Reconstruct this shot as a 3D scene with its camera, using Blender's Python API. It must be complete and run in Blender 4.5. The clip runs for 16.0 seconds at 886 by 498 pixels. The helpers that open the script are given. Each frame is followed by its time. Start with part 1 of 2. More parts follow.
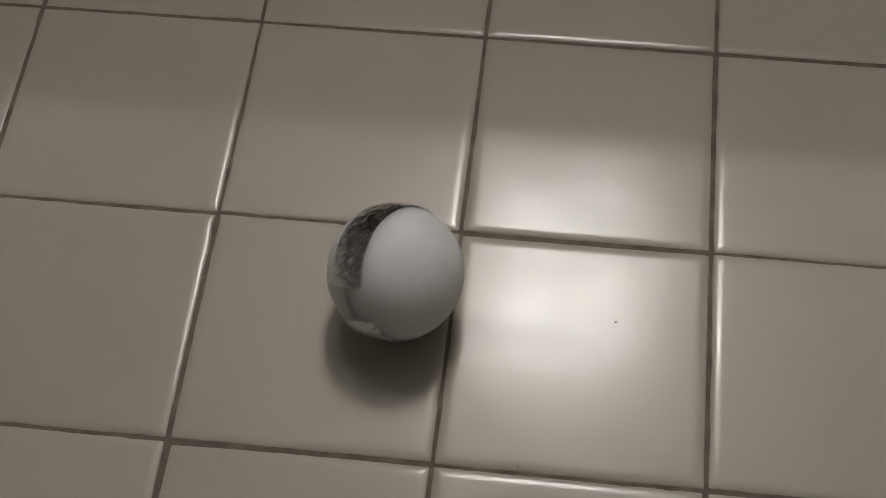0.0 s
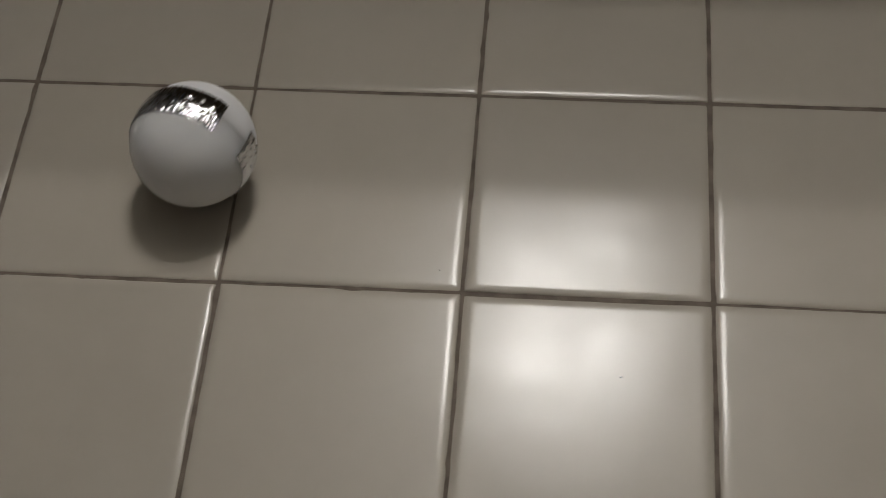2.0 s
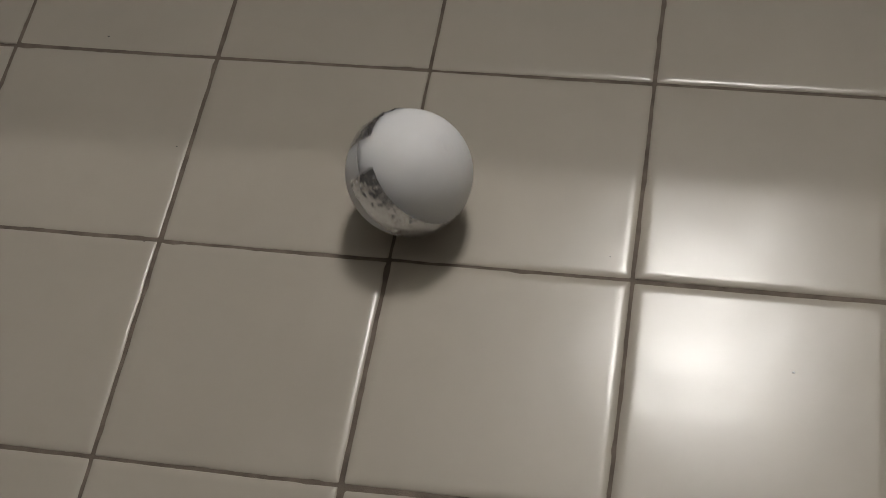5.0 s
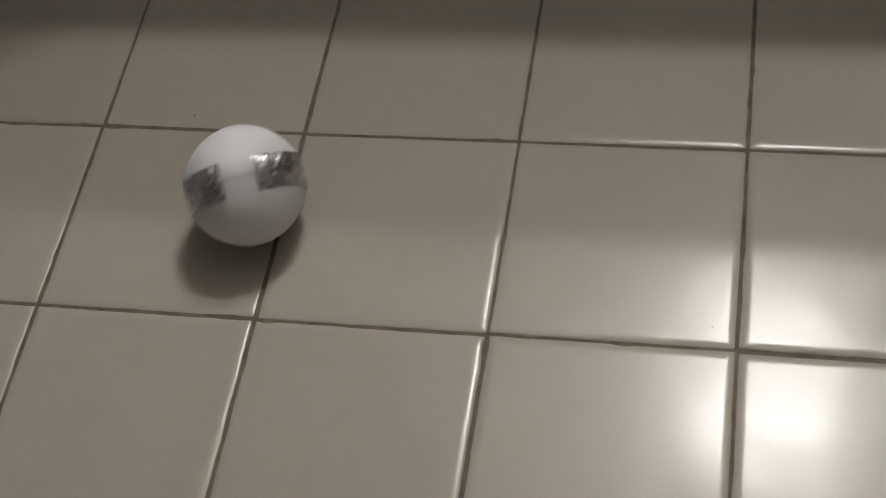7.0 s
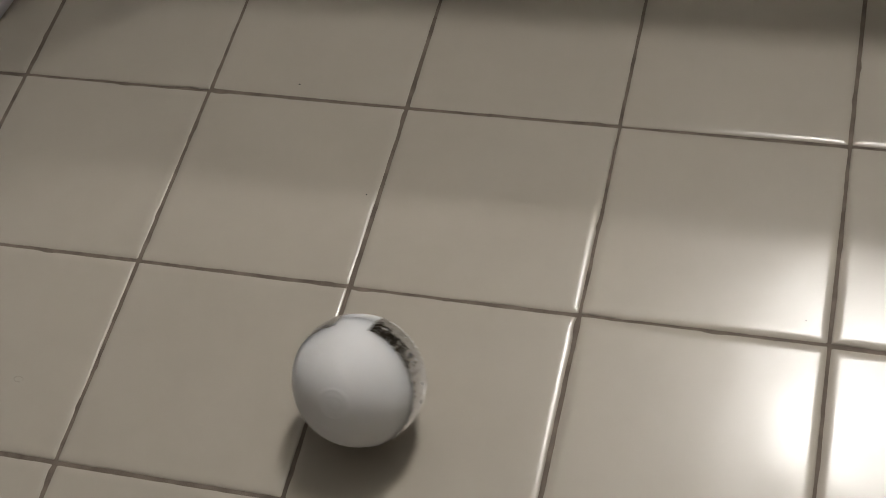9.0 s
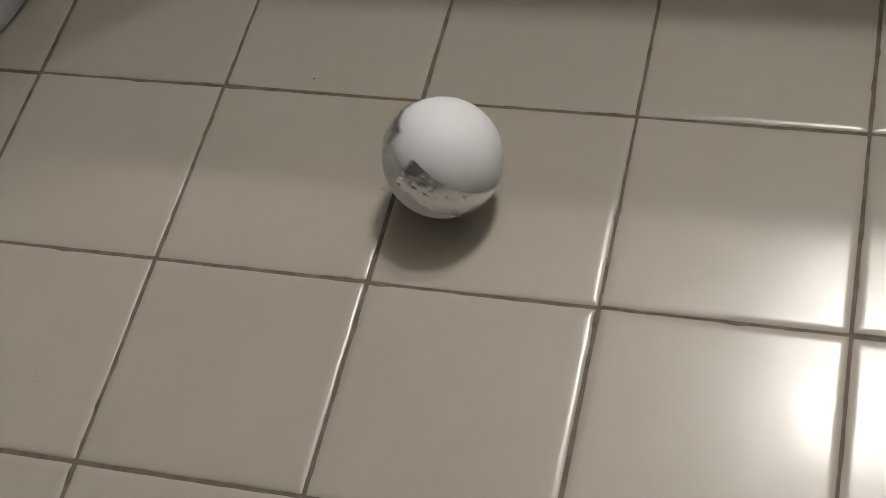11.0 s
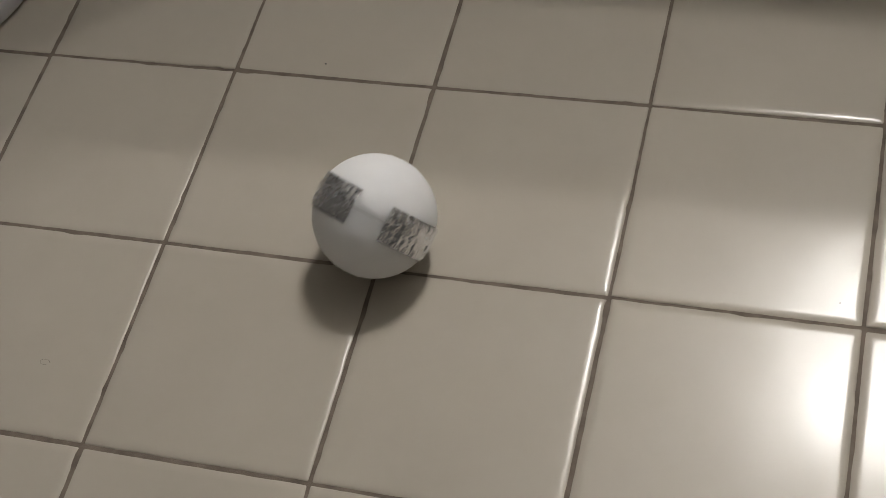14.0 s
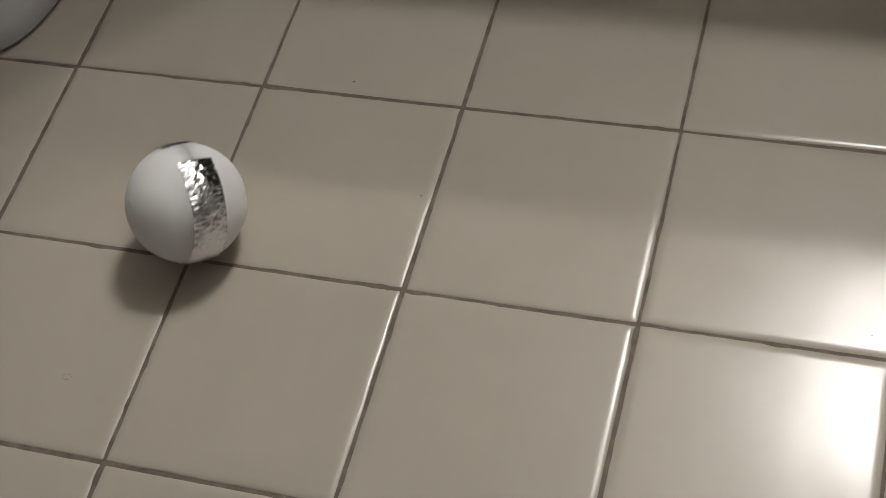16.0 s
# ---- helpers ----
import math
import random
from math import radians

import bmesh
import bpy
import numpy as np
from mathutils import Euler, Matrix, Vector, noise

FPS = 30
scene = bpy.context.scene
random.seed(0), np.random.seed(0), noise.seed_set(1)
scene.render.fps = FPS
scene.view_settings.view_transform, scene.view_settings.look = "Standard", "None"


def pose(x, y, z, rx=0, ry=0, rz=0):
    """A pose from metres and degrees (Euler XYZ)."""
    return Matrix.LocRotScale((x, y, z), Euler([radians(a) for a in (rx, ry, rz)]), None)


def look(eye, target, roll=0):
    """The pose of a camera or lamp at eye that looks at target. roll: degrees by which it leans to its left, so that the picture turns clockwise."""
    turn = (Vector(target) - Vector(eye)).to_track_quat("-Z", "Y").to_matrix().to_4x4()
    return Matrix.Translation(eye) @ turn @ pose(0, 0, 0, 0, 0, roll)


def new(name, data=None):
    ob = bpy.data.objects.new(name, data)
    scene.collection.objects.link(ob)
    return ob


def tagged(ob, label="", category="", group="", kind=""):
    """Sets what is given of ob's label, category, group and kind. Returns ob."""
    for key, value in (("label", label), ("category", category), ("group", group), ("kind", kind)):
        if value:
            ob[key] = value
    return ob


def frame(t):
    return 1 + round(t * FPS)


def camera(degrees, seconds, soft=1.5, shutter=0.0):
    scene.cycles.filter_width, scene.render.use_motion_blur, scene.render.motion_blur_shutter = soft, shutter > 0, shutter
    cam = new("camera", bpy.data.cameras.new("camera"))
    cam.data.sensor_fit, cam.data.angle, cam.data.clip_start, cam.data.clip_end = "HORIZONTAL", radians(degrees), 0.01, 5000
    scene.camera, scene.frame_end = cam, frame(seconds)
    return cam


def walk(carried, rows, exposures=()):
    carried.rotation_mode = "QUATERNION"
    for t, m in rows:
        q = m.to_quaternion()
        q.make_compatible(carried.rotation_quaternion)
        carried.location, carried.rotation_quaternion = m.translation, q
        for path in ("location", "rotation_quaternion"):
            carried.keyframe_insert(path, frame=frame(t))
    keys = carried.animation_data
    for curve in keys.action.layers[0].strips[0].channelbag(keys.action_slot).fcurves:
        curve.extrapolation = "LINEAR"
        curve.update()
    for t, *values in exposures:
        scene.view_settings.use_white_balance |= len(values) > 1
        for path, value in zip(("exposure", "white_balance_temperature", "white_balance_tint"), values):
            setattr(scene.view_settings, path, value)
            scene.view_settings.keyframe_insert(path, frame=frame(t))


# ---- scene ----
cam = camera(34.45, 16.0, soft=0.75, shutter=0.4)
walk(cam, [
    (0, look((0.0851, -0.5841, 0.9896), (-0.0115, -0.0241, 0.0129), -3.74)),
    (0.5, look((0.0929, -0.5844, 0.9880), (0.0031, -0.0245, 0.0106), -3.59)),
    (1, look((0.0963, -0.5788, 0.9925), (0.0183, -0.0166, 0.0154), -3.41)),
    (1.5, look((0.0938, -0.5781, 0.9949), (0.0086, -0.0018, 0.0267), -4.18)),
    (2, look((0.0837, -0.5698, 0.9957), (-0.0152, 0.0184, 0.0360), -5.70)),
    (2.5, look((0.0648, -0.5726, 0.9942), (-0.0604, 0.0233, 0.0422), -6.81)),
    (3, look((0.0362, -0.5770, 0.9979), (-0.1115, 0.0185, 0.0489), -7.39)),
    (3.5, look((0.0247, -0.5844, 0.9982), (-0.1423, 0.0026, 0.0471), -8.18)),
    (4, look((0.0515, -0.5864, 0.9913), (-0.1464, -0.0102, 0.0395), -11.03)),
    (4.2, look((0.0563, -0.5854, 0.9909), (-0.1447, -0.0135, 0.0372), -11.47)),
    (6.3, look((0.0241, -0.5835, 0.9909), (-0.1798, 0.0047, 0.0478), -13.09)),
    (6.5, look((0.0145, -0.5784, 0.9978), (-0.1969, 0.0121, 0.0578), -13.99)),
    (7, look((0.0000, -0.5761, 0.9978), (-0.2315, 0.0321, 0.0740), -14.21)),
    (7.5, look((-0.0111, -0.5818, 0.9983), (-0.2615, 0.0335, 0.0842), -14.06)),
    (8, look((-0.0087, -0.5844, 0.9990), (-0.2705, 0.0281, 0.0862), -14.44)),
    (8.5, look((-0.0184, -0.5844, 1.0105), (-0.2929, 0.0147, 0.0926), -14.84)),
    (9, look((-0.0154, -0.5959, 1.0036), (-0.3021, -0.0051, 0.0840), -15.09)),
    (9.2, look((-0.0085, -0.5957, 1.0025), (-0.2994, -0.0133, 0.0788), -15.75)),
    (11.3, look((-0.0188, -0.5829, 1.0026), (-0.3164, -0.0054, 0.0781), -17.11)),
    (11.5, look((-0.0186, -0.5761, 1.0047), (-0.3153, 0.0003, 0.0791), -17.14)),
    (12, look((-0.0252, -0.5757, 1.0014), (-0.3178, 0.0025, 0.0756), -16.45)),
    (12.5, look((-0.0248, -0.5748, 1.0014), (-0.3229, -0.0019, 0.0741), -16.89)),
    (13, look((-0.0234, -0.5785, 1.0011), (-0.3248, -0.0052, 0.0752), -16.84)),
    (13.5, look((-0.0213, -0.5874, 0.9961), (-0.3228, -0.0133, 0.0706), -16.67)),
    (14, look((-0.0194, -0.5844, 0.9958), (-0.3251, -0.0151, 0.0688), -17.10)),
    (14.5, look((-0.0201, -0.5749, 0.9982), (-0.3255, -0.0101, 0.0684), -17.80)),
    (15, look((-0.0259, -0.5722, 1.0004), (-0.3317, -0.0047, 0.0723), -17.47)),
    (15.5, look((-0.0329, -0.5764, 0.9945), (-0.3362, 0.0002, 0.0713), -16.54)),
    (16, look((-0.0427, -0.5773, 0.9970), (-0.3518, -0.0014, 0.0752), -15.90)),
], exposures=[(0, -0.1), (2.5, -0.1), (4, 0.03), (7, 0.27), (9, 0.55), (16, 0.57)])

# ---- world and light ----
world = bpy.data.worlds.new("world")
scene.world = world
world.use_nodes = True
world.node_tree.nodes["Background"].inputs[0].default_value = (0.9, 0.93, 1.0, 1)
world.node_tree.nodes["Background"].inputs[1].default_value = 0.02
GLOBE_GLOW = 805.0


# ---- materials ----
def material(name, colour, rough=0.5, metal=0.0):
    m = bpy.data.materials.new(name)
    m.use_nodes = True
    b = m.node_tree.nodes["Principled BSDF"]
    b.inputs["Base Color"].default_value = (*colour, 1)
    b.inputs["Roughness"].default_value = rough
    b.inputs["Metallic"].default_value = metal
    return m


def node(m, kind, **inputs):
    n = m.node_tree.nodes.new(kind)
    for key, value in inputs.items():
        n.inputs[key.replace("_", " ")].default_value = value
    return n


def link(m, a, out, b, into):
    m.node_tree.links.new(a.outputs[out], b.inputs[into])


def bsdf(m):
    return m.node_tree.nodes["Principled BSDF"]


def coords(m):
    return node(m, "ShaderNodeTexCoord")


def ramp(m, low, high, a=(0, 0, 0, 1), b=(1, 1, 1, 1)):
    r = m.node_tree.nodes.new("ShaderNodeValToRGB")
    r.color_ramp.elements[0].position, r.color_ramp.elements[1].position = low, high
    r.color_ramp.elements[0].color, r.color_ramp.elements[1].color = a, b
    return r


def mottle(m, scale, low, high, a, b, detail=4.0, space="Object"):
    """Two colours mixed by noise, into the base colour."""
    c, n = coords(m), node(m, "ShaderNodeTexNoise", Scale=scale, Detail=detail)
    r = ramp(m, low, high, (*a, 1), (*b, 1))
    link(m, c, space, n, "Vector")
    link(m, n, "Fac", r, "Fac")
    link(m, r, "Color", bsdf(m), "Base Color")
    return n, r


def bump(m, scale, strength, distance, detail=3.0, space="Object"):
    c, n = coords(m), node(m, "ShaderNodeTexNoise", Scale=scale, Detail=detail)
    b = node(m, "ShaderNodeBump", Strength=strength, Distance=distance)
    link(m, c, space, n, "Vector")
    link(m, n, "Fac", b, "Height")
    link(m, b, "Normal", bsdf(m), "Normal")
    return b


def make_glaze():
    """Almond floor-tile glaze: faintly cloudy beige, each tile a touch different, with dull traffic marks in the gloss."""
    m = material("almond_glaze", (0.47, 0.44, 0.37), 0.2)
    c = m.node_tree.nodes.new("ShaderNodeNewGeometry")
    cloud = node(m, "ShaderNodeTexNoise", Scale=10.0, Detail=7.0, Roughness=0.65)
    link(m, c, "Position", cloud, "Vector")
    tone = ramp(m, 0.25, 0.75, (0.458, 0.415, 0.351, 1), (0.490, 0.448, 0.383, 1))
    link(m, cloud, "Fac", tone, "Fac")
    info = node(m, "ShaderNodeObjectInfo")
    each = node(m, "ShaderNodeMapRange", To_Min=0.975, To_Max=1.025)
    link(m, info, "Random", each, "Value")
    mul = node(m, "ShaderNodeVectorMath")
    mul.operation = "SCALE"
    link(m, tone, "Color", mul, 0)
    link(m, each, "Result", mul, "Scale")
    link(m, mul, "Vector", bsdf(m), "Base Color")
    smear = node(m, "ShaderNodeTexNoise", Scale=15.0, Detail=4.0)
    link(m, c, "Position", smear, "Vector")
    gloss = node(m, "ShaderNodeMapRange", From_Min=0.25, From_Max=0.75, To_Min=0.168, To_Max=0.237)
    link(m, smear, "Fac", gloss, "Value")
    link(m, gloss, "Result", bsdf(m), "Roughness")
    wave = node(m, "ShaderNodeTexNoise", Scale=16.0, Detail=1.0)
    link(m, c, "Position", wave, "Vector")
    b = node(m, "ShaderNodeBump", Strength=0.3, Distance=0.0013)
    link(m, wave, "Fac", b, "Height")
    link(m, b, "Normal", bsdf(m), "Normal")
    bsdf(m).inputs["IOR"].default_value = 1.41
    bsdf(m).inputs["Coat Weight"].default_value = 0.25
    bsdf(m).inputs["Coat Roughness"].default_value = 0.42
    bsdf(m).inputs["Coat IOR"].default_value = 1.4
    return m


GLAZE = make_glaze()
GROUT = material("brown_grout", (0.13, 0.105, 0.08), 0.9)
mottle(GROUT, 45, 0.3, 0.7, (0.118, 0.094, 0.076), (0.235, 0.19, 0.155), 8.0)
bump(GROUT, 900, 0.6, 0.0007)
FOAM = material("white_polystyrene", (0.80, 0.80, 0.82), 0.62)
mottle(FOAM, 27, 0.35, 0.65, (0.84, 0.833, 0.842), (0.88, 0.873, 0.882))
bump(FOAM, 620, 0.25, 0.0004)
bsdf(FOAM).inputs["Subsurface Weight"].default_value = 1.0
bsdf(FOAM).inputs["Subsurface Radius"].default_value = (1, 0.97, 0.93)
bsdf(FOAM).inputs["Subsurface Scale"].default_value = 0.035


def make_foil(name, across, along, depth, crumple):
    """Wrinkled aluminium tape: fine creases across the strip and crumpled facets, laid out along the strip."""
    m = material(name, (0.84, 0.85, 0.89), 0.1, 1.0)
    uv = coords(m)
    a = node(m, "ShaderNodeMapping", Scale=(across, along, 1))
    link(m, uv, "UV", a, "Vector")
    crease = node(m, "ShaderNodeTexNoise", Scale=1.0, Detail=1.0, Roughness=0.4)
    link(m, a, "Vector", crease, "Vector")
    facet = node(m, "ShaderNodeTexVoronoi", Scale=crumple, Randomness=1.0)
    link(m, uv, "UV", facet, "Vector")
    total = node(m, "ShaderNodeMath")
    total.operation = "MULTIPLY_ADD"
    total.inputs[1].default_value = 0.6
    link(m, facet, "Distance", total, 0)
    worn = node(m, "ShaderNodeTexNoise", Scale=38.0, Detail=1.0)
    link(m, uv, "UV", worn, "Vector")
    patch = node(m, "ShaderNodeMapRange", From_Min=0.42, From_Max=0.6, To_Min=0.5, To_Max=1.3)
    link(m, worn, "Fac", patch, "Value")
    held = node(m, "ShaderNodeMath")
    held.operation = "MULTIPLY"
    link(m, crease, "Fac", held, 0)
    link(m, patch, "Result", held, 1)
    link(m, held, "Value", total, 2)
    swell = node(m, "ShaderNodeTexNoise", Scale=95.0, Detail=0.0)
    link(m, uv, "UV", swell, "Vector")
    sag = node(m, "ShaderNodeMath")
    sag.operation = "MULTIPLY_ADD"
    sag.inputs[1].default_value = 1.5
    link(m, swell, "Fac", sag, 0)
    link(m, total, "Value", sag, 2)
    b = node(m, "ShaderNodeBump", Strength=1.0, Distance=depth)
    link(m, sag, "Value", b, "Height")
    link(m, b, "Normal", bsdf(m), "Normal")
    return m


FOIL = make_foil("crinkled_foil", 300, 70, 0.0006, 210.0)
FOIL_SMOOTH = make_foil("smoother_foil", 270, 60, 0.0005, 190.0)
SEAM = material("seam_shadow_gap", (0.6, 0.59, 0.58), 0.8)
PAINT = material("grey_wall_paint", (0.155, 0.148, 0.138), 0.6)
mottle(PAINT, 3, 0.3, 0.7, (0.146, 0.139, 0.130), (0.164, 0.157, 0.146))
bump(PAINT, 250, 0.15, 0.001)
CEILING = material("white_ceiling_paint", (0.66, 0.65, 0.62), 0.8)
bump(CEILING, 180, 0.2, 0.001)
PORCELAIN = material("white_porcelain", (0.72, 0.72, 0.77), 0.12)
mottle(PORCELAIN, 4, 0.3, 0.7, (0.70, 0.70, 0.75), (0.74, 0.74, 0.79))
CABINET = material("brown_stained_oak", (0.10, 0.072, 0.036), 0.45)
mottle(CABINET, 9, 0.3, 0.7, (0.08, 0.058, 0.028), (0.12, 0.087, 0.045))
STONE = material("beige_counter_laminate", (0.3, 0.265, 0.21), 0.3)
mottle(STONE, 120, 0.4, 0.6, (0.26, 0.23, 0.18), (0.34, 0.3, 0.24))
STEEL = material("white_enamelled_metal", (0.8, 0.8, 0.78), 0.35)
GLOBE = material("glowing_opal_glass", (0.9, 0.9, 0.9), 0.3)
bsdf(GLOBE).inputs["Emission Color"].default_value = (1.0, 0.970, 0.930, 1)
bsdf(GLOBE).inputs["Emission Strength"].default_value = GLOBE_GLOW


# ---- mesh helpers ----
def part(name, bm, mat, parent=None, label="", smooth=False):
    me = bpy.data.meshes.new(name)
    bm.normal_update()
    bm.to_mesh(me)
    bm.free()
    for p in me.polygons:
        p.use_smooth = smooth
    me.materials.append(mat)
    ob = new(name, me)
    ob.parent = parent
    return tagged(ob, label)


def box(x0, x1, y0, y1, z0, z1, bevel=0.0, segments=2):
    bm = bmesh.new()
    bmesh.ops.create_cube(bm, size=1)
    for v in bm.verts:
        v.co = Vector((x0 if v.co.x < 0 else x1, y0 if v.co.y < 0 else y1, z0 if v.co.z < 0 else z1))
    if bevel:
        bmesh.ops.bevel(bm, geom=bm.edges[:], offset=bevel, segments=segments, affect="EDGES", profile=0.5)
    return bm


def loft(rings, close=True):
    """Skin over rings of equal length, bottom to top, capped at both ends."""
    bm = bmesh.new()
    rows = [[bm.verts.new(p) for p in ring] for ring in rings]
    n = len(rows[0])
    for a, b in zip(rows, rows[1:]):
        for i in range(n):
            bm.faces.new((a[i], a[(i + 1) % n], b[(i + 1) % n], b[i]))
    if close:
        bm.faces.new(rows[0][::-1])
        bm.faces.new(rows[-1])
    return bm


# ---- room shell ----
WEST, EAST, SOUTH, NORTH, TOP = -1.75, 1.35, -1.55, 1.75, 2.5


def room():
    t = 0.1
    for name, b in (
        ("wall_west", (WEST - t, WEST, SOUTH - t, NORTH + t, -0.05, TOP)),
        ("wall_east", (EAST, EAST + t, SOUTH - t, NORTH + t, -0.05, TOP)),
        ("wall_south", (WEST, EAST, SOUTH - t, SOUTH, -0.05, TOP)),
        ("wall_north", (WEST, EAST, NORTH, NORTH + t, -0.05, TOP)),
        ("wall_behind_toilet", (WEST, -0.756, 0.94, NORTH, -0.05, TOP)),
    ):
        tagged(part(name, box(*b), PAINT), "plain grey painted bathroom wall", "wall", kind="structure")
    tagged(part("ceiling", box(WEST - t, EAST + t, SOUTH - t, NORTH + t, TOP + 0.002, TOP + t), CEILING),
           "plain white painted ceiling", "ceiling", kind="structure")


room()

# ---- the vanity along the north wall, whose counter shades the floor ----
VX0, VX1, VFRONT, VTOP = -0.50, 1.346, 0.6417, 0.950


def vanity():
    v = tagged(new("vanity_cabinet"), "brown stained wooden bathroom vanity cabinet standing on the tiled floor", "cabinet")
    part("body", box(VX0 + 0.02, VX1, VFRONT + 0.05, NORTH - 0.004, 0.09, VTOP - 0.042), CABINET, v)
    part("plinth", box(VX0 + 0.02, VX1, VFRONT + 0.12, NORTH - 0.004, 0.0, 0.088), CABINET, v)
    n = 5
    w = (VX1 - VX0 - 0.04) / n
    for i in range(n):
        x = VX0 + 0.03 + i * w
        part("door", box(x, x + w - 0.012, VFRONT + 0.03, VFRONT + 0.048, 0.11, VTOP - 0.06, 0.003), CABINET, v)
    c = tagged(new("counter_top"), "beige laminate counter top on the vanity, with an unseen flared end added to shade the floor", "counter")
    # flared end is unseen, shaped to cast the wedge shadow near the toilet
    front = [(VX1, VFRONT)] + [(-0.385 - 0.25 * k / 16, VFRONT - 0.16 * math.sin(math.pi / 2 * k / 16) ** 1.1) for k in range(17)]
    outline = front + [(-0.74, 0.52), (-0.75, 0.58), (-0.75, NORTH - 0.004), (VX1, NORTH - 0.004)]
    part("slab", loft([[(x, y, z) for x, y in outline[::-1]] for z in (VTOP - 0.04, VTOP)]), STONE, c)


vanity()


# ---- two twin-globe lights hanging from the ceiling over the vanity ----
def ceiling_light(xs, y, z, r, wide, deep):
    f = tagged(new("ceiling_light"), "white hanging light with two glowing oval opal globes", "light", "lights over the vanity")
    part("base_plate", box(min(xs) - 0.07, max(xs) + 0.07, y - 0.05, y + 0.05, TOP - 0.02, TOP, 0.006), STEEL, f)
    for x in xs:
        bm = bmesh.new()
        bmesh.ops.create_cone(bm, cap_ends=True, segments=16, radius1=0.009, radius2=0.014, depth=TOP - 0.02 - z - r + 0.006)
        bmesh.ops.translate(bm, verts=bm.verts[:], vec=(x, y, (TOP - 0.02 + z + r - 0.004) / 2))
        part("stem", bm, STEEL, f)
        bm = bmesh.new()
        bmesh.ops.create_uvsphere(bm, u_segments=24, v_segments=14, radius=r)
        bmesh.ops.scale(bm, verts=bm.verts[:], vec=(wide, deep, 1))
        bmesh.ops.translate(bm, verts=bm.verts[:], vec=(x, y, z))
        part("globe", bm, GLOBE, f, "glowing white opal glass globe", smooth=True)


ceiling_light((-0.015, 0.155), 1.052, 2.15, 0.0235, 1.1, 1.0)
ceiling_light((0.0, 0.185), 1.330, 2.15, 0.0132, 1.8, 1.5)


# ---- toilet, of which the foot shows ----
def oval(cx, cy, rx, front, back, z, n=40, power=2.3):
    out = []
    for i in range(n):
        a = 2 * math.pi * i / n
        c, s = math.cos(a), math.sin(a)
        ry = back if s > 0 else front
        out.append((cx + rx * math.copysign(abs(c) ** (2 / power), c), cy + ry * math.copysign(abs(s) ** (2 / power), s), z))
    return out


def toilet(cx, cy):
    t = tagged(new("toilet"), "white porcelain toilet standing on the floor tiles", "toilet")
    t.location = (cx, cy, 0)
    prof = [(0.105, 0.197, 0.32, 0.000), (0.110, 0.204, 0.32, 0.005), (0.110, 0.204, 0.32, 0.03), (0.106, 0.198, 0.31, 0.08),
            (0.104, 0.195, 0.30, 0.16), (0.130, 0.225, 0.28, 0.25), (0.172, 0.285, 0.26, 0.33), (0.185, 0.30, 0.25, 0.38), (0.18, 0.295, 0.25, 0.395)]
    part("bowl", loft([oval(0, 0, rx, f, b, z, 56, 3.4 - 2.6 * z) for rx, f, b, z in prof]), PORCELAIN, t, smooth=True)
    part("seat", loft([oval(0, 0, r, f, 0.22, z) for r, f, z in ((0.18, 0.295, 0.397), (0.187, 0.303, 0.403), (0.187, 0.303, 0.412), (0.18, 0.296, 0.418))]), PORCELAIN, t, smooth=True)
    part("lid", loft([oval(0, 0, r, f, 0.22, z) for r, f, z in ((0.18, 0.296, 0.420), (0.186, 0.302, 0.426), (0.18, 0.294, 0.436))]), PORCELAIN, t, smooth=True)
    part("tank", box(-0.22, 0.22, 0.32, 0.52, 0.40, 0.74, 0.02, 3), PORCELAIN, t)
    part("tank_lid", box(-0.23, 0.23, 0.31, 0.53, 0.742, 0.775, 0.01), PORCELAIN, t)


toilet(-0.958, 0.394)

# ---- the rolling ball ----
R = 0.0518
GAP, HALF = radians(16.3), radians(16.7)


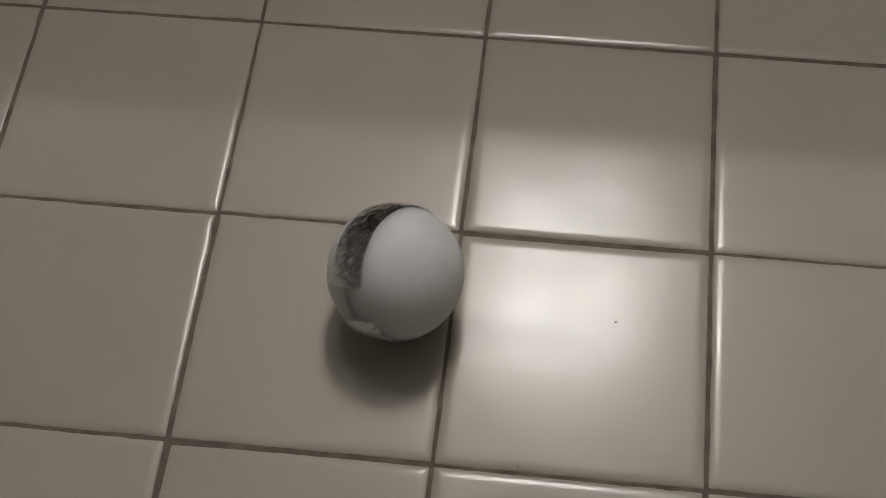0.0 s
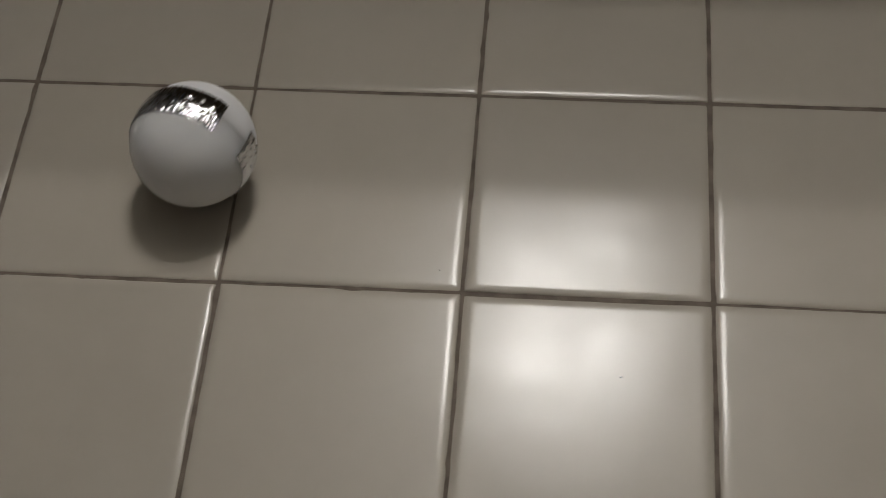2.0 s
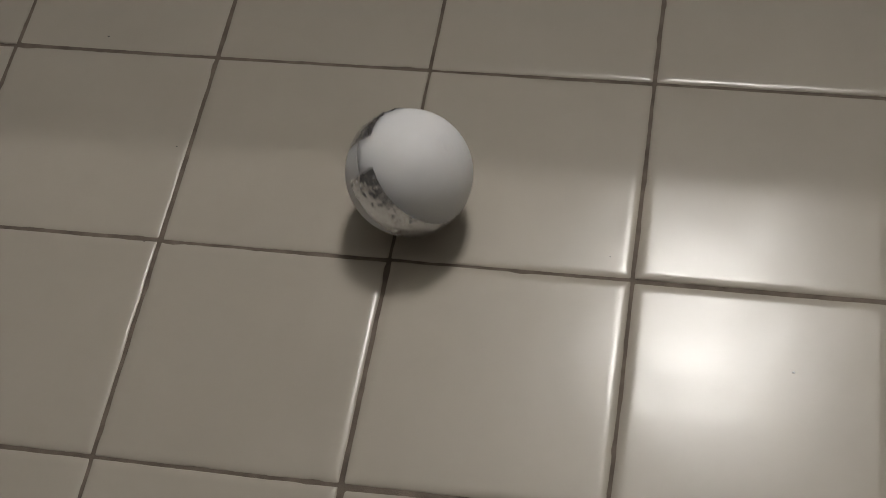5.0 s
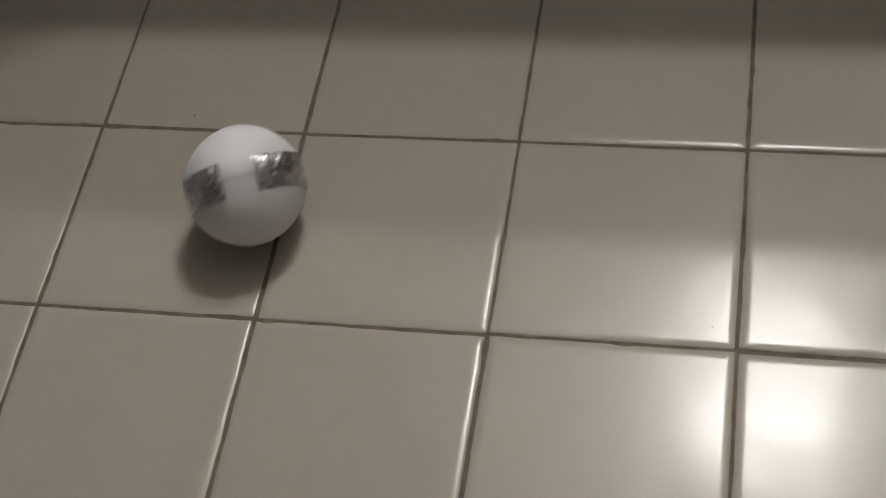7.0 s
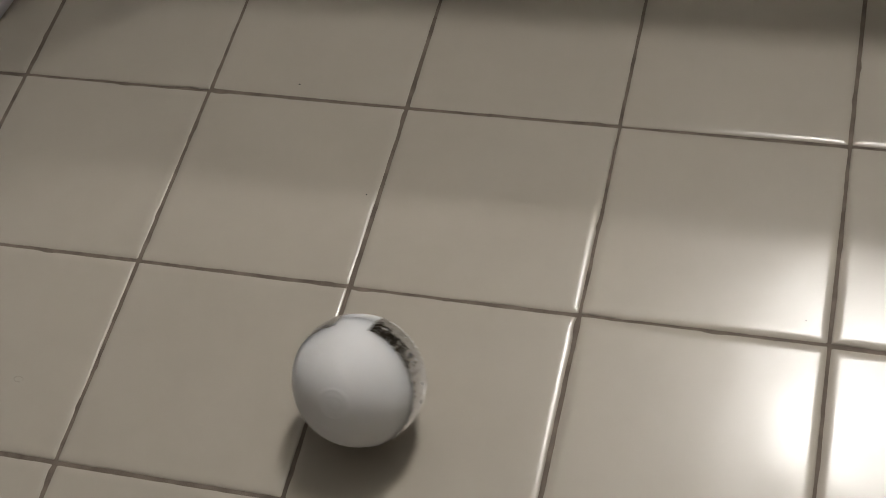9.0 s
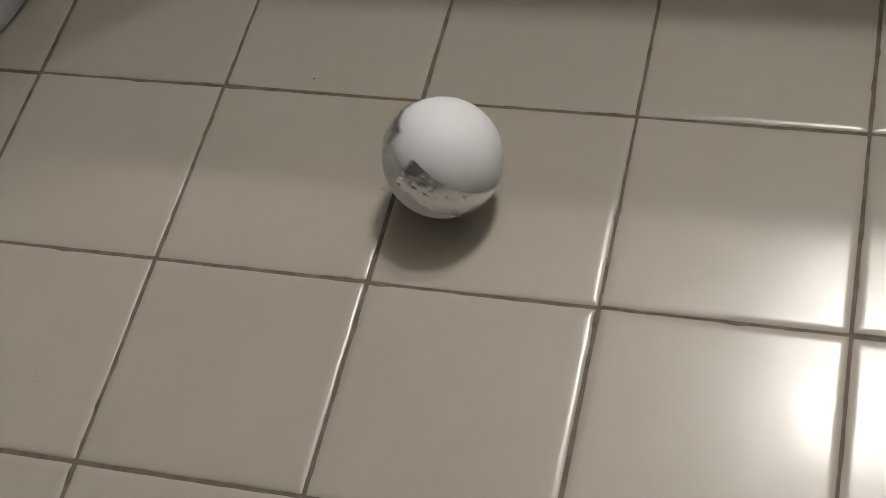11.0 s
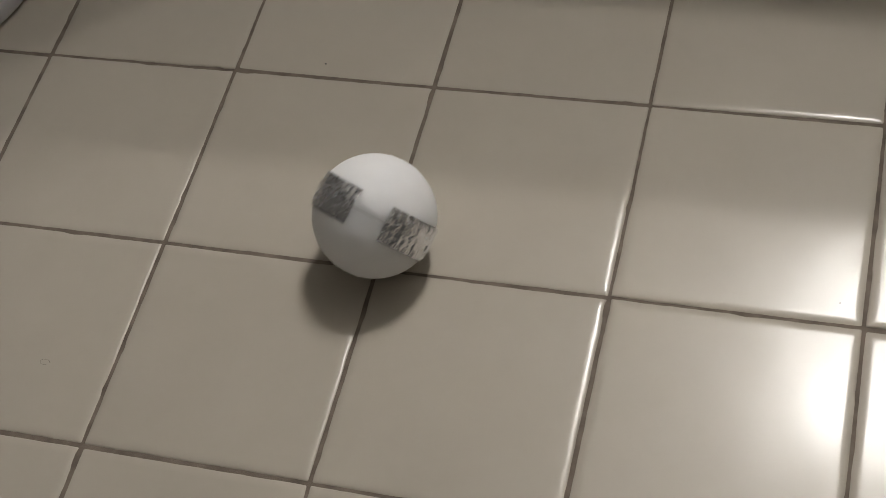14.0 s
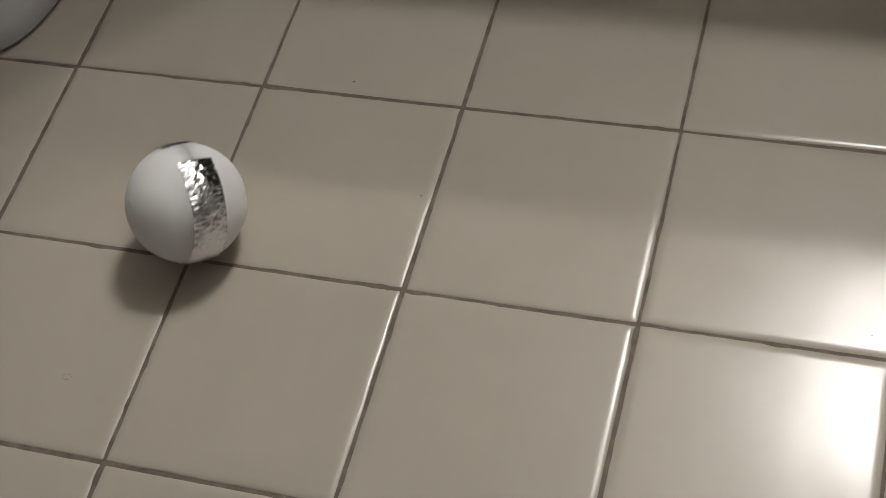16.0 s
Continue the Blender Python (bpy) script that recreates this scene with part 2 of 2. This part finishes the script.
def ball():
    root = tagged(new("foam_ball"), "white polystyrene ball with crinkled foil strips rolling on tiles", "ball")
    for side, name in ((1, "upper_shell"), (-1, "lower_shell")):
        rings = []
        n = 160
        lats = [0.35, 0.7, 1.5] + list(np.linspace(3, 70, 46)) + [72, 74, 75, 76, 77, 78, 79.5, 81, 82.5, 83.5, 84.5, 85.5, 86.5, 88, 89.2]
        for la in lats:
            r = R
            if la < 0.5:
                r = R - 0.0003
            elif la < 1:
                r = R - 0.0001
            # moulded ring round the pole
            r += 0.0004 * math.exp(-(((la - 77) / 1.0) ** 2)) - 0.0005 * math.exp(-(((la - 84.5) / 1.0) ** 2))
            a = radians(la)
            rings.append([(r * math.cos(a) * math.cos(2 * math.pi * i / n), r * math.cos(a) * math.sin(2 * math.pi * i / n), side * r * math.sin(a)) for i in range(n)])
        bm = loft(rings)
        if side < 0:
            bmesh.ops.reverse_faces(bm, faces=bm.faces[:])
        part(name, bm, FOAM, root, "white polystyrene half shell with a moulded ring at its pole", smooth=True)
    # band in the joint; its grey holds the shade of the narrow gap
    bm = bmesh.new()
    bmesh.ops.create_cone(bm, cap_ends=False, segments=160, radius1=R - 0.00025, radius2=R - 0.00025, depth=0.0008)
    part("seam", bm, SEAM, root, "thin seam line, the shade of its gap put into the grey", smooth=True)

    def foil(start, end, crease, seed, mat):
        nu, nv = 540, 36
        bm = bmesh.new()
        rng = random.Random(seed)
        teeth = [(rng.uniform(-1, 1), rng.uniform(-1, 1)) for _ in range(nv + 1)]
        rows = []
        for i in range(nu + 1):
            row = []
            u = i / nu
            for j in range(nv + 1):
                v = 2 * j / nv - 1
                la = v * HALF * (1 + 0.02 * noise.noise(Vector((u * 9, seed, 0 if v < 0 else 5))))
                ph = start + (end - start) * u
                if i == 0:
                    ph += 0.008 * teeth[j][0]
                if i == nu:
                    ph += 0.008 * teeth[j][1]
                p = Vector((math.cos(la) * math.cos(ph), math.cos(la) * math.sin(ph), math.sin(la)))
                q = Vector((ph * 16, la * 7, seed))
                edge = 0 if v < 0 else 9
                pleat = abs(noise.noise(Vector((ph * 21 + 0.4 * v, edge, seed)))) + 0.5 * abs(noise.noise(Vector((ph * 47, edge + 3, seed))))
                h = crease * 0.00085 * (abs(v) ** 1.6 + 0.04) * pleat
                h += crease * 0.0005 * noise.noise(q) + crease * 0.00022 * noise.noise(q * 2.7)
                dent = noise.noise(Vector((ph * 7, la * 9, seed + 4)))
                h -= 0.0012 * max(0.0, dent - 0.2)
                row.append(bm.verts.new(p * (R + 0.0005 + h)))
            rows.append(row)
        for a, b in zip(rows, rows[1:]):
            for j in range(nv):
                bm.faces.new((a[j], b[j], b[j + 1], a[j + 1]))
        layer = bm.loops.layers.uv.new("strip")
        place = {v: (i / nu * (end - start) * R, j / nv * 2 * HALF * R) for i, row in enumerate(rows) for j, v in enumerate(row)}
        for face in bm.faces:
            for loop in face.loops:
                loop[layer].uv = place[loop.vert]
        part("foil_strip", bm, mat, root, "crinkled shiny aluminium foil strip", smooth=True)

    foil(GAP, math.pi - GAP, 1.5, 11, FOIL)
    foil(math.pi + GAP, 2 * math.pi - GAP, 1.3, 23, FOIL_SMOOTH)
    return root


BALL = ball()

# ---- tiled floor ----
PITCH, TILE = 0.2, 0.1975


def tile_mesh(name, seed, n=41):
    """One tile: flat glazed top at z 0, soft pillowed shoulders and a slightly uneven foot where the grout laps it."""
    bm = bmesh.new()
    prof = [(0.0, -0.004, 1.0), (0.0002, -0.0018, 1.0), (0.0007, -0.00115, 0.7), (0.0016, -0.00078, 0.35), (0.0037, -0.00036, 0.1), (0.0060, -0.00008, 0.0), (0.0085, 0.0, 0.0), (0.011, 0.0, 0.0)]
    rows = []
    for inset, z, rough in prof:
        h, ring = TILE / 2 - inset, []
        c = 0.0007 + inset * 0.3
        for side in range(4):
            turn = Matrix.Rotation(side * math.pi / 2, 3, "Z")
            for k in range(n):
                u = -(h - c) + 2 * (h - c) * k / (n - 1)
                wob = noise.noise(Vector((u * 38, side * 7.3, seed * 3.1))) * 0.0006 + noise.noise(Vector((u * 130, side * 5.1, seed))) * 0.0004
                chip = 0.0045 * max(0.0, noise.noise(Vector((u * 55, side * 3.7, seed * 9.3))) - 0.42)
                ring.append(turn @ Vector((h + (wob - chip) * rough, u, z)))
        rows.append([bm.verts.new(p) for p in ring])
    m = len(rows[0])
    for a, b in zip(rows, rows[1:]):
        for i in range(m):
            bm.faces.new((a[i], a[(i + 1) % m], b[(i + 1) % m], b[i]))
    bm.faces.new(rows[-1])
    bmesh.ops.recalc_face_normals(bm, faces=bm.faces[:])
    me = bpy.data.meshes.new(name)
    bm.to_mesh(me)
    bm.free()
    for p in me.polygons:
        p.use_smooth = True
    me.materials.append(GLAZE)
    return me


def floor():
    f = tagged(part("floor", box(WEST - 0.1, EAST + 0.1, SOUTH - 0.1, NORTH + 0.1, -0.06, -0.0015), GROUT),
               "almond glazed square floor tiles with brown grout", "floor", kind="structure")
    meshes = [tile_mesh("tile", k + 1) for k in range(6)]
    rng = random.Random(5)
    for i in range(-9, 7):
        for j in range(-8, 9):
            ob = new("tile", rng.choice(meshes))
            ob.parent = f
            tx, ty = rng.gauss(0, 0.17), rng.gauss(0, 0.17)
            ob.matrix_basis = pose((i + 0.5) * PITCH + rng.gauss(0, 0.0003), (j + 0.5) * PITCH + rng.gauss(0, 0.0003), rng.gauss(0, 0.0001), tx, ty, rng.gauss(0, 0.06))


floor()


# ---- crumbs and marks on the tiles ----
CRUMB = material("dark_crumb", (0.13, 0.12, 0.115), 0.5)
SMEAR = material("pale_grit", (0.6, 0.58, 0.56), 0.25)
mottle(SMEAR, 400, 0.3, 0.7, (0.5, 0.49, 0.48), (0.72, 0.7, 0.68))


def crumb(x, y, size, seed, mat=CRUMB, tint="dark"):
    rng = random.Random(seed)
    bm = bmesh.new()
    bmesh.ops.create_icosphere(bm, subdivisions=2, radius=1)
    for v in bm.verts:
        k = 1 + 0.35 * noise.noise(v.co * 1.7 + Vector((seed, 0, 0)))
        v.co = Vector((v.co.x * size * k * rng.uniform(0.95, 1.05), v.co.y * size * 0.75 * k, (v.co.z * 0.5 + 0.42) * size * k))
    tagged(part("crumb", bm, mat, None, smooth=True), "tiny " + tint + " crumb of dirt lying on a tile", "crumb", "crumbs on the floor").location = (x, y, 0.0002)


for n, (x, y, size) in enumerate(((0.128, -0.069, 0.0011), (-0.511, 0.216, 0.0011), (-0.411, 0.097, 0.0008), (0.063, -0.195, 0.0007),
                                  (-0.109, -0.201, 0.0007), (-0.02, 0.02, 0.0006), (-0.413, -0.003, 0.0006))):
    if n == 0:
        crumb(x, y, size, n + 3, SMEAR, "pale brown")
    else:
        crumb(x, y, size, n + 3)


def hair(x, y, size):
    """A fine curl of hair."""
    cu = bpy.data.curves.new("hair", "CURVE")
    cu.dimensions, cu.bevel_depth, cu.bevel_resolution = "3D", 0.00012, 1
    sp = cu.splines.new("POLY")
    sp.points.add(23)
    for k, p in enumerate(sp.points):
        a = k / 23 * 5.2
        p.co = (size * math.cos(a), size * 0.62 * math.sin(a) + 0.0006 * k / 23, 0.0003 + 0.0002 * math.sin(3 * a), 1)
    cu.materials.append(CRUMB)
    tagged(new("hair", cu), "fine curled grey hair lying on a tile", "hair").location = (x, y, 0)


hair(-0.663, -0.132, 0.0045)


def motions():
    rows = [
        (0, -0.0409, -0.0702, -56.1, -19.5, -124.4),
        (0.1, -0.0307, -0.0602, -59.9, -34.2, -123.8),
        (0.2, -0.0211, -0.0486, -62.5, -50.0, -123.5),
        (0.3, -0.0119, -0.0357, -63.9, -66.8, -123.6),
        (0.4, -0.0037, -0.0220, -55.7, -83.6, -132.6),
        (0.5, 0.0019, -0.0082, 90.0, -79.8, 81.4),
        (0.6, 0.0017, 0.0042, 85.0, -65.8, 86.7),
        (0.7, -0.0059, 0.0157, 70.7, -52.2, 99.0),
        (0.8, -0.0200, 0.0264, 54.6, -36.4, 109.3),
        (0.9, -0.0397, 0.0366, 37.8, -17.3, 114.8),
        (1, -0.0620, 0.0488, 21.7, 5.7, 113.5),
        (1.1, -0.0846, 0.0644, 3.6, 31.3, 105.0),
        (1.2, -0.1050, 0.0812, -24.8, 52.7, 82.7),
        (1.3, -0.1235, 0.0962, -72.3, 58.4, 40.1),
        (1.4, -0.1398, 0.1072, -104.5, 47.0, 11.9),
        (1.5, -0.1544, 0.1132, -116.1, 31.4, 3.0),
        (1.6, -0.1684, 0.1170, -121.5, 18.3, 1.0),
        (1.7, -0.1825, 0.1186, -124.0, 4.9, 0.5),
        (1.8, -0.1975, 0.1175, -123.2, -9.3, 0.2),
        (1.9, -0.2125, 0.1107, -115.5, -23.6, -1.6),
        (2, -0.2273, 0.0991, -99.8, -36.5, -8.4),
        (2.2, -0.2543, 0.0723, -46.1, -49.9, -50.6),
        (2.4, -0.2892, 0.0575, 14.4, -44.6, -101.5),
        (2.5, -0.3043, 0.0539, 32.7, -35.9, -116.1),
        (2.6, -0.3171, 0.0493, 43.9, -24.0, -125.2),
        (2.8, -0.3345, 0.0386, 51.8, -1.8, -133.0),
        (3, -0.3349, 0.0214, 37.9, 13.4, -140.4),
        (3.2, -0.3265, -0.0033, 7.3, 21.0, -156.7),
        (3.4, -0.3182, -0.0291, -26.1, 19.3, -173.1),
        (3.5, -0.3115, -0.0423, -42.3, 12.4, -179.5),
        (3.6, -0.3035, -0.0528, -53.0, 5.1, 174.8),
        (3.8, -0.2805, -0.0651, -61.8, -18.0, 168.2),
        (4, -0.2462, -0.0630, -42.8, -50.0, 157.7),
        (4.2, -0.2147, -0.0467, 25.3, -61.2, 92.2),
        (4.35, -0.1970, -0.0327, 53.8, -41.3, 68.8),
        (4.5, -0.1855, -0.0161, 60.0, -18.3, 64.6),
        (4.65, -0.1796, 0.0025, 57.8, 4.3, 61.9),
        (4.8, -0.1788, 0.0225, 48.0, 25.1, 53.9),
        (4.95, -0.1824, 0.0432, 26.3, 40.5, 34.2),
        (5.1, -0.1899, 0.0640, -6.6, 42.2, 2.9),
        (5.25, -0.2008, 0.0843, -32.5, 27.8, -21.6),
        (5.4, -0.2143, 0.1034, -45.6, 4.8, -33.3),
        (5.55, -0.2301, 0.1207, -51.0, -20.9, -37.8),
        (5.7, -0.2474, 0.1357, -50.9, -46.8, -39.8),
        (5.85, -0.2657, 0.1475, -38.2, -71.0, -49.6),
        (6, -0.2845, 0.1558, 62.6, -78.9, -144.9),
        (6.15, -0.3031, 0.1597, 94.4, -59.1, -170.2),
        (6.3, -0.3210, 0.1587, 97.4, -38.2, -168.4),
        (6.5, -0.3454, 0.1515, 92.4, -9.6, -169.4),
        (6.7, -0.3678, 0.1332, 77.8, 18.9, -174.9),
        (6.9, -0.4006, 0.1153, 51.2, 54.8, 160.6),
        (7, -0.4186, 0.1003, 3.1, 59.7, 115.3),
        (7.1, -0.4348, 0.0824, -31.0, 43.2, 83.6),
        (7.3, -0.4536, 0.0426, -43.0, -4.3, 73.2),
        (7.5, -0.4556, 0.0068, -28.8, -42.6, 66.7),
        (7.7, -0.4535, -0.0150, -6.3, -60.7, 45.7),
        (7.9, -0.4624, -0.0353, 38.5, -79.4, -1.4),
        (8, -0.4692, -0.0423, 103.3, -82.0, -67.9),
        (8.1, -0.4734, -0.0474, 132.5, -77.0, -98.5),
        (8.3, -0.4600, -0.0548, 91.6, -65.6, -62.9),
        (8.5, -0.4330, -0.0679, 67.4, -35.8, -46.6),
        (8.7, -0.3997, -0.0928, 58.6, 8.6, -53.1),
        (8.9, -0.3659, -0.1105, 31.6, 43.6, -68.3),
        (9, -0.3488, -0.1141, 4.5, 50.5, -88.2),
        (9.2, -0.3155, -0.1092, -37.9, 33.5, -128.4),
        (9.35, -0.2957, -0.1019, -49.3, 12.4, -130.0),
        (9.5, -0.2807, -0.0901, -53.2, -8.8, -124.2),
        (9.65, -0.2704, -0.0746, -53.0, -30.1, -117.9),
        (9.8, -0.2645, -0.0561, -47.9, -51.7, -115.7),
        (9.95, -0.2627, -0.0356, -23.5, -72.5, -134.1),
        (10.1, -0.2648, -0.0137, 66.2, -72.3, 139.6),
        (10.25, -0.2706, 0.0087, 90.0, -49.0, 115.7),
        (10.4, -0.2799, 0.0307, 92.3, -22.8, 108.6),
        (10.55, -0.2924, 0.0515, 87.2, 3.3, 102.0),
        (10.7, -0.3078, 0.0704, 73.7, 26.4, 90.8),
        (10.85, -0.3260, 0.0865, 46.8, 41.0, 69.4),
        (11, -0.3467, 0.0990, 11.8, 39.2, 43.2),
        (11.15, -0.3697, 0.1071, -13.5, 22.6, 29.9),
        (11.3, -0.3947, 0.1099, -29.0, -1.4, 29.6),
        (11.4, -0.4127, 0.1094, -39.7, -19.4, 32.6),
        (11.5, -0.4301, 0.1055, -49.6, -38.0, 37.4),
        (11.6, -0.4466, 0.0971, -57.2, -56.5, 43.8),
        (11.7, -0.4604, 0.0849, -62.0, -75.2, 48.4),
        (11.8, -0.4701, 0.0696, 78.6, -85.6, -91.8),
        (11.9, -0.4771, 0.0530, 95.2, -67.6, -108.0),
        (12, -0.4840, 0.0376, 97.8, -50.5, -110.4),
        (12.1, -0.4926, 0.0264, 102.8, -35.4, -116.8),
        (12.2, -0.5027, 0.0185, 108.7, -22.4, -122.6),
        (12.3, -0.5132, 0.0129, 114.7, -10.7, -126.6),
        (12.5, -0.5280, 0.0034, 120.1, 7.8, -129.2),
        (12.6, -0.5263, 0.0030, 118.3, 6.8, -129.7),
        (12.8, -0.5069, 0.0058, 103.9, -9.5, -129.5),
        (12.9, -0.4951, 0.0070, 94.3, -18.7, -127.1),
        (13, -0.4835, 0.0078, 83.5, -26.8, -123.2),
        (13.2, -0.4691, 0.0025, 63.9, -28.5, -118.7),
        (13.4, -0.4608, 0.0042, 54.9, -33.5, -120.0),
        (13.5, -0.4542, 0.0032, 46.3, -35.5, -118.3),
        (13.6, -0.4452, 0.0041, 36.2, -39.5, -114.1),
        (13.8, -0.4202, 0.0066, 2.6, -46.8, -96.3),
        (14, -0.3954, 0.0190, -41.1, -55.5, -66.7),
        (14.2, -0.3846, 0.0377, -87.3, -62.4, -28.2),
        (14.4, -0.3888, 0.0594, -145.6, -67.6, 22.5),
        (14.5, -0.3972, 0.0690, 177.7, -67.7, 55.4),
        (14.6, -0.4093, 0.0771, 143.2, -63.5, 87.9),
        (14.8, -0.4439, 0.0933, 97.8, -35.6, 125.6),
        (15, -0.4810, 0.1078, 77.2, 0.7, 131.7),
        (15.2, -0.5059, 0.1126, 57.4, 23.5, 122.8),
        (15.4, -0.5377, 0.1054, 15.3, 30.4, 96.6),
        (15.5, -0.5532, 0.0981, -5.1, 22.6, 84.1),
        (15.6, -0.5666, 0.0870, -18.0, 9.2, 77.1),
        (15.8, -0.5846, 0.0556, -28.2, -27.4, 74.2),
        (16, -0.5939, 0.0242, -25.2, -62.0, 73.0),
    ]
    walk(BALL, [(t, pose(x, y, R + 0.0007, rx, ry, rz)) for t, x, y, rx, ry, rz in rows])


motions()
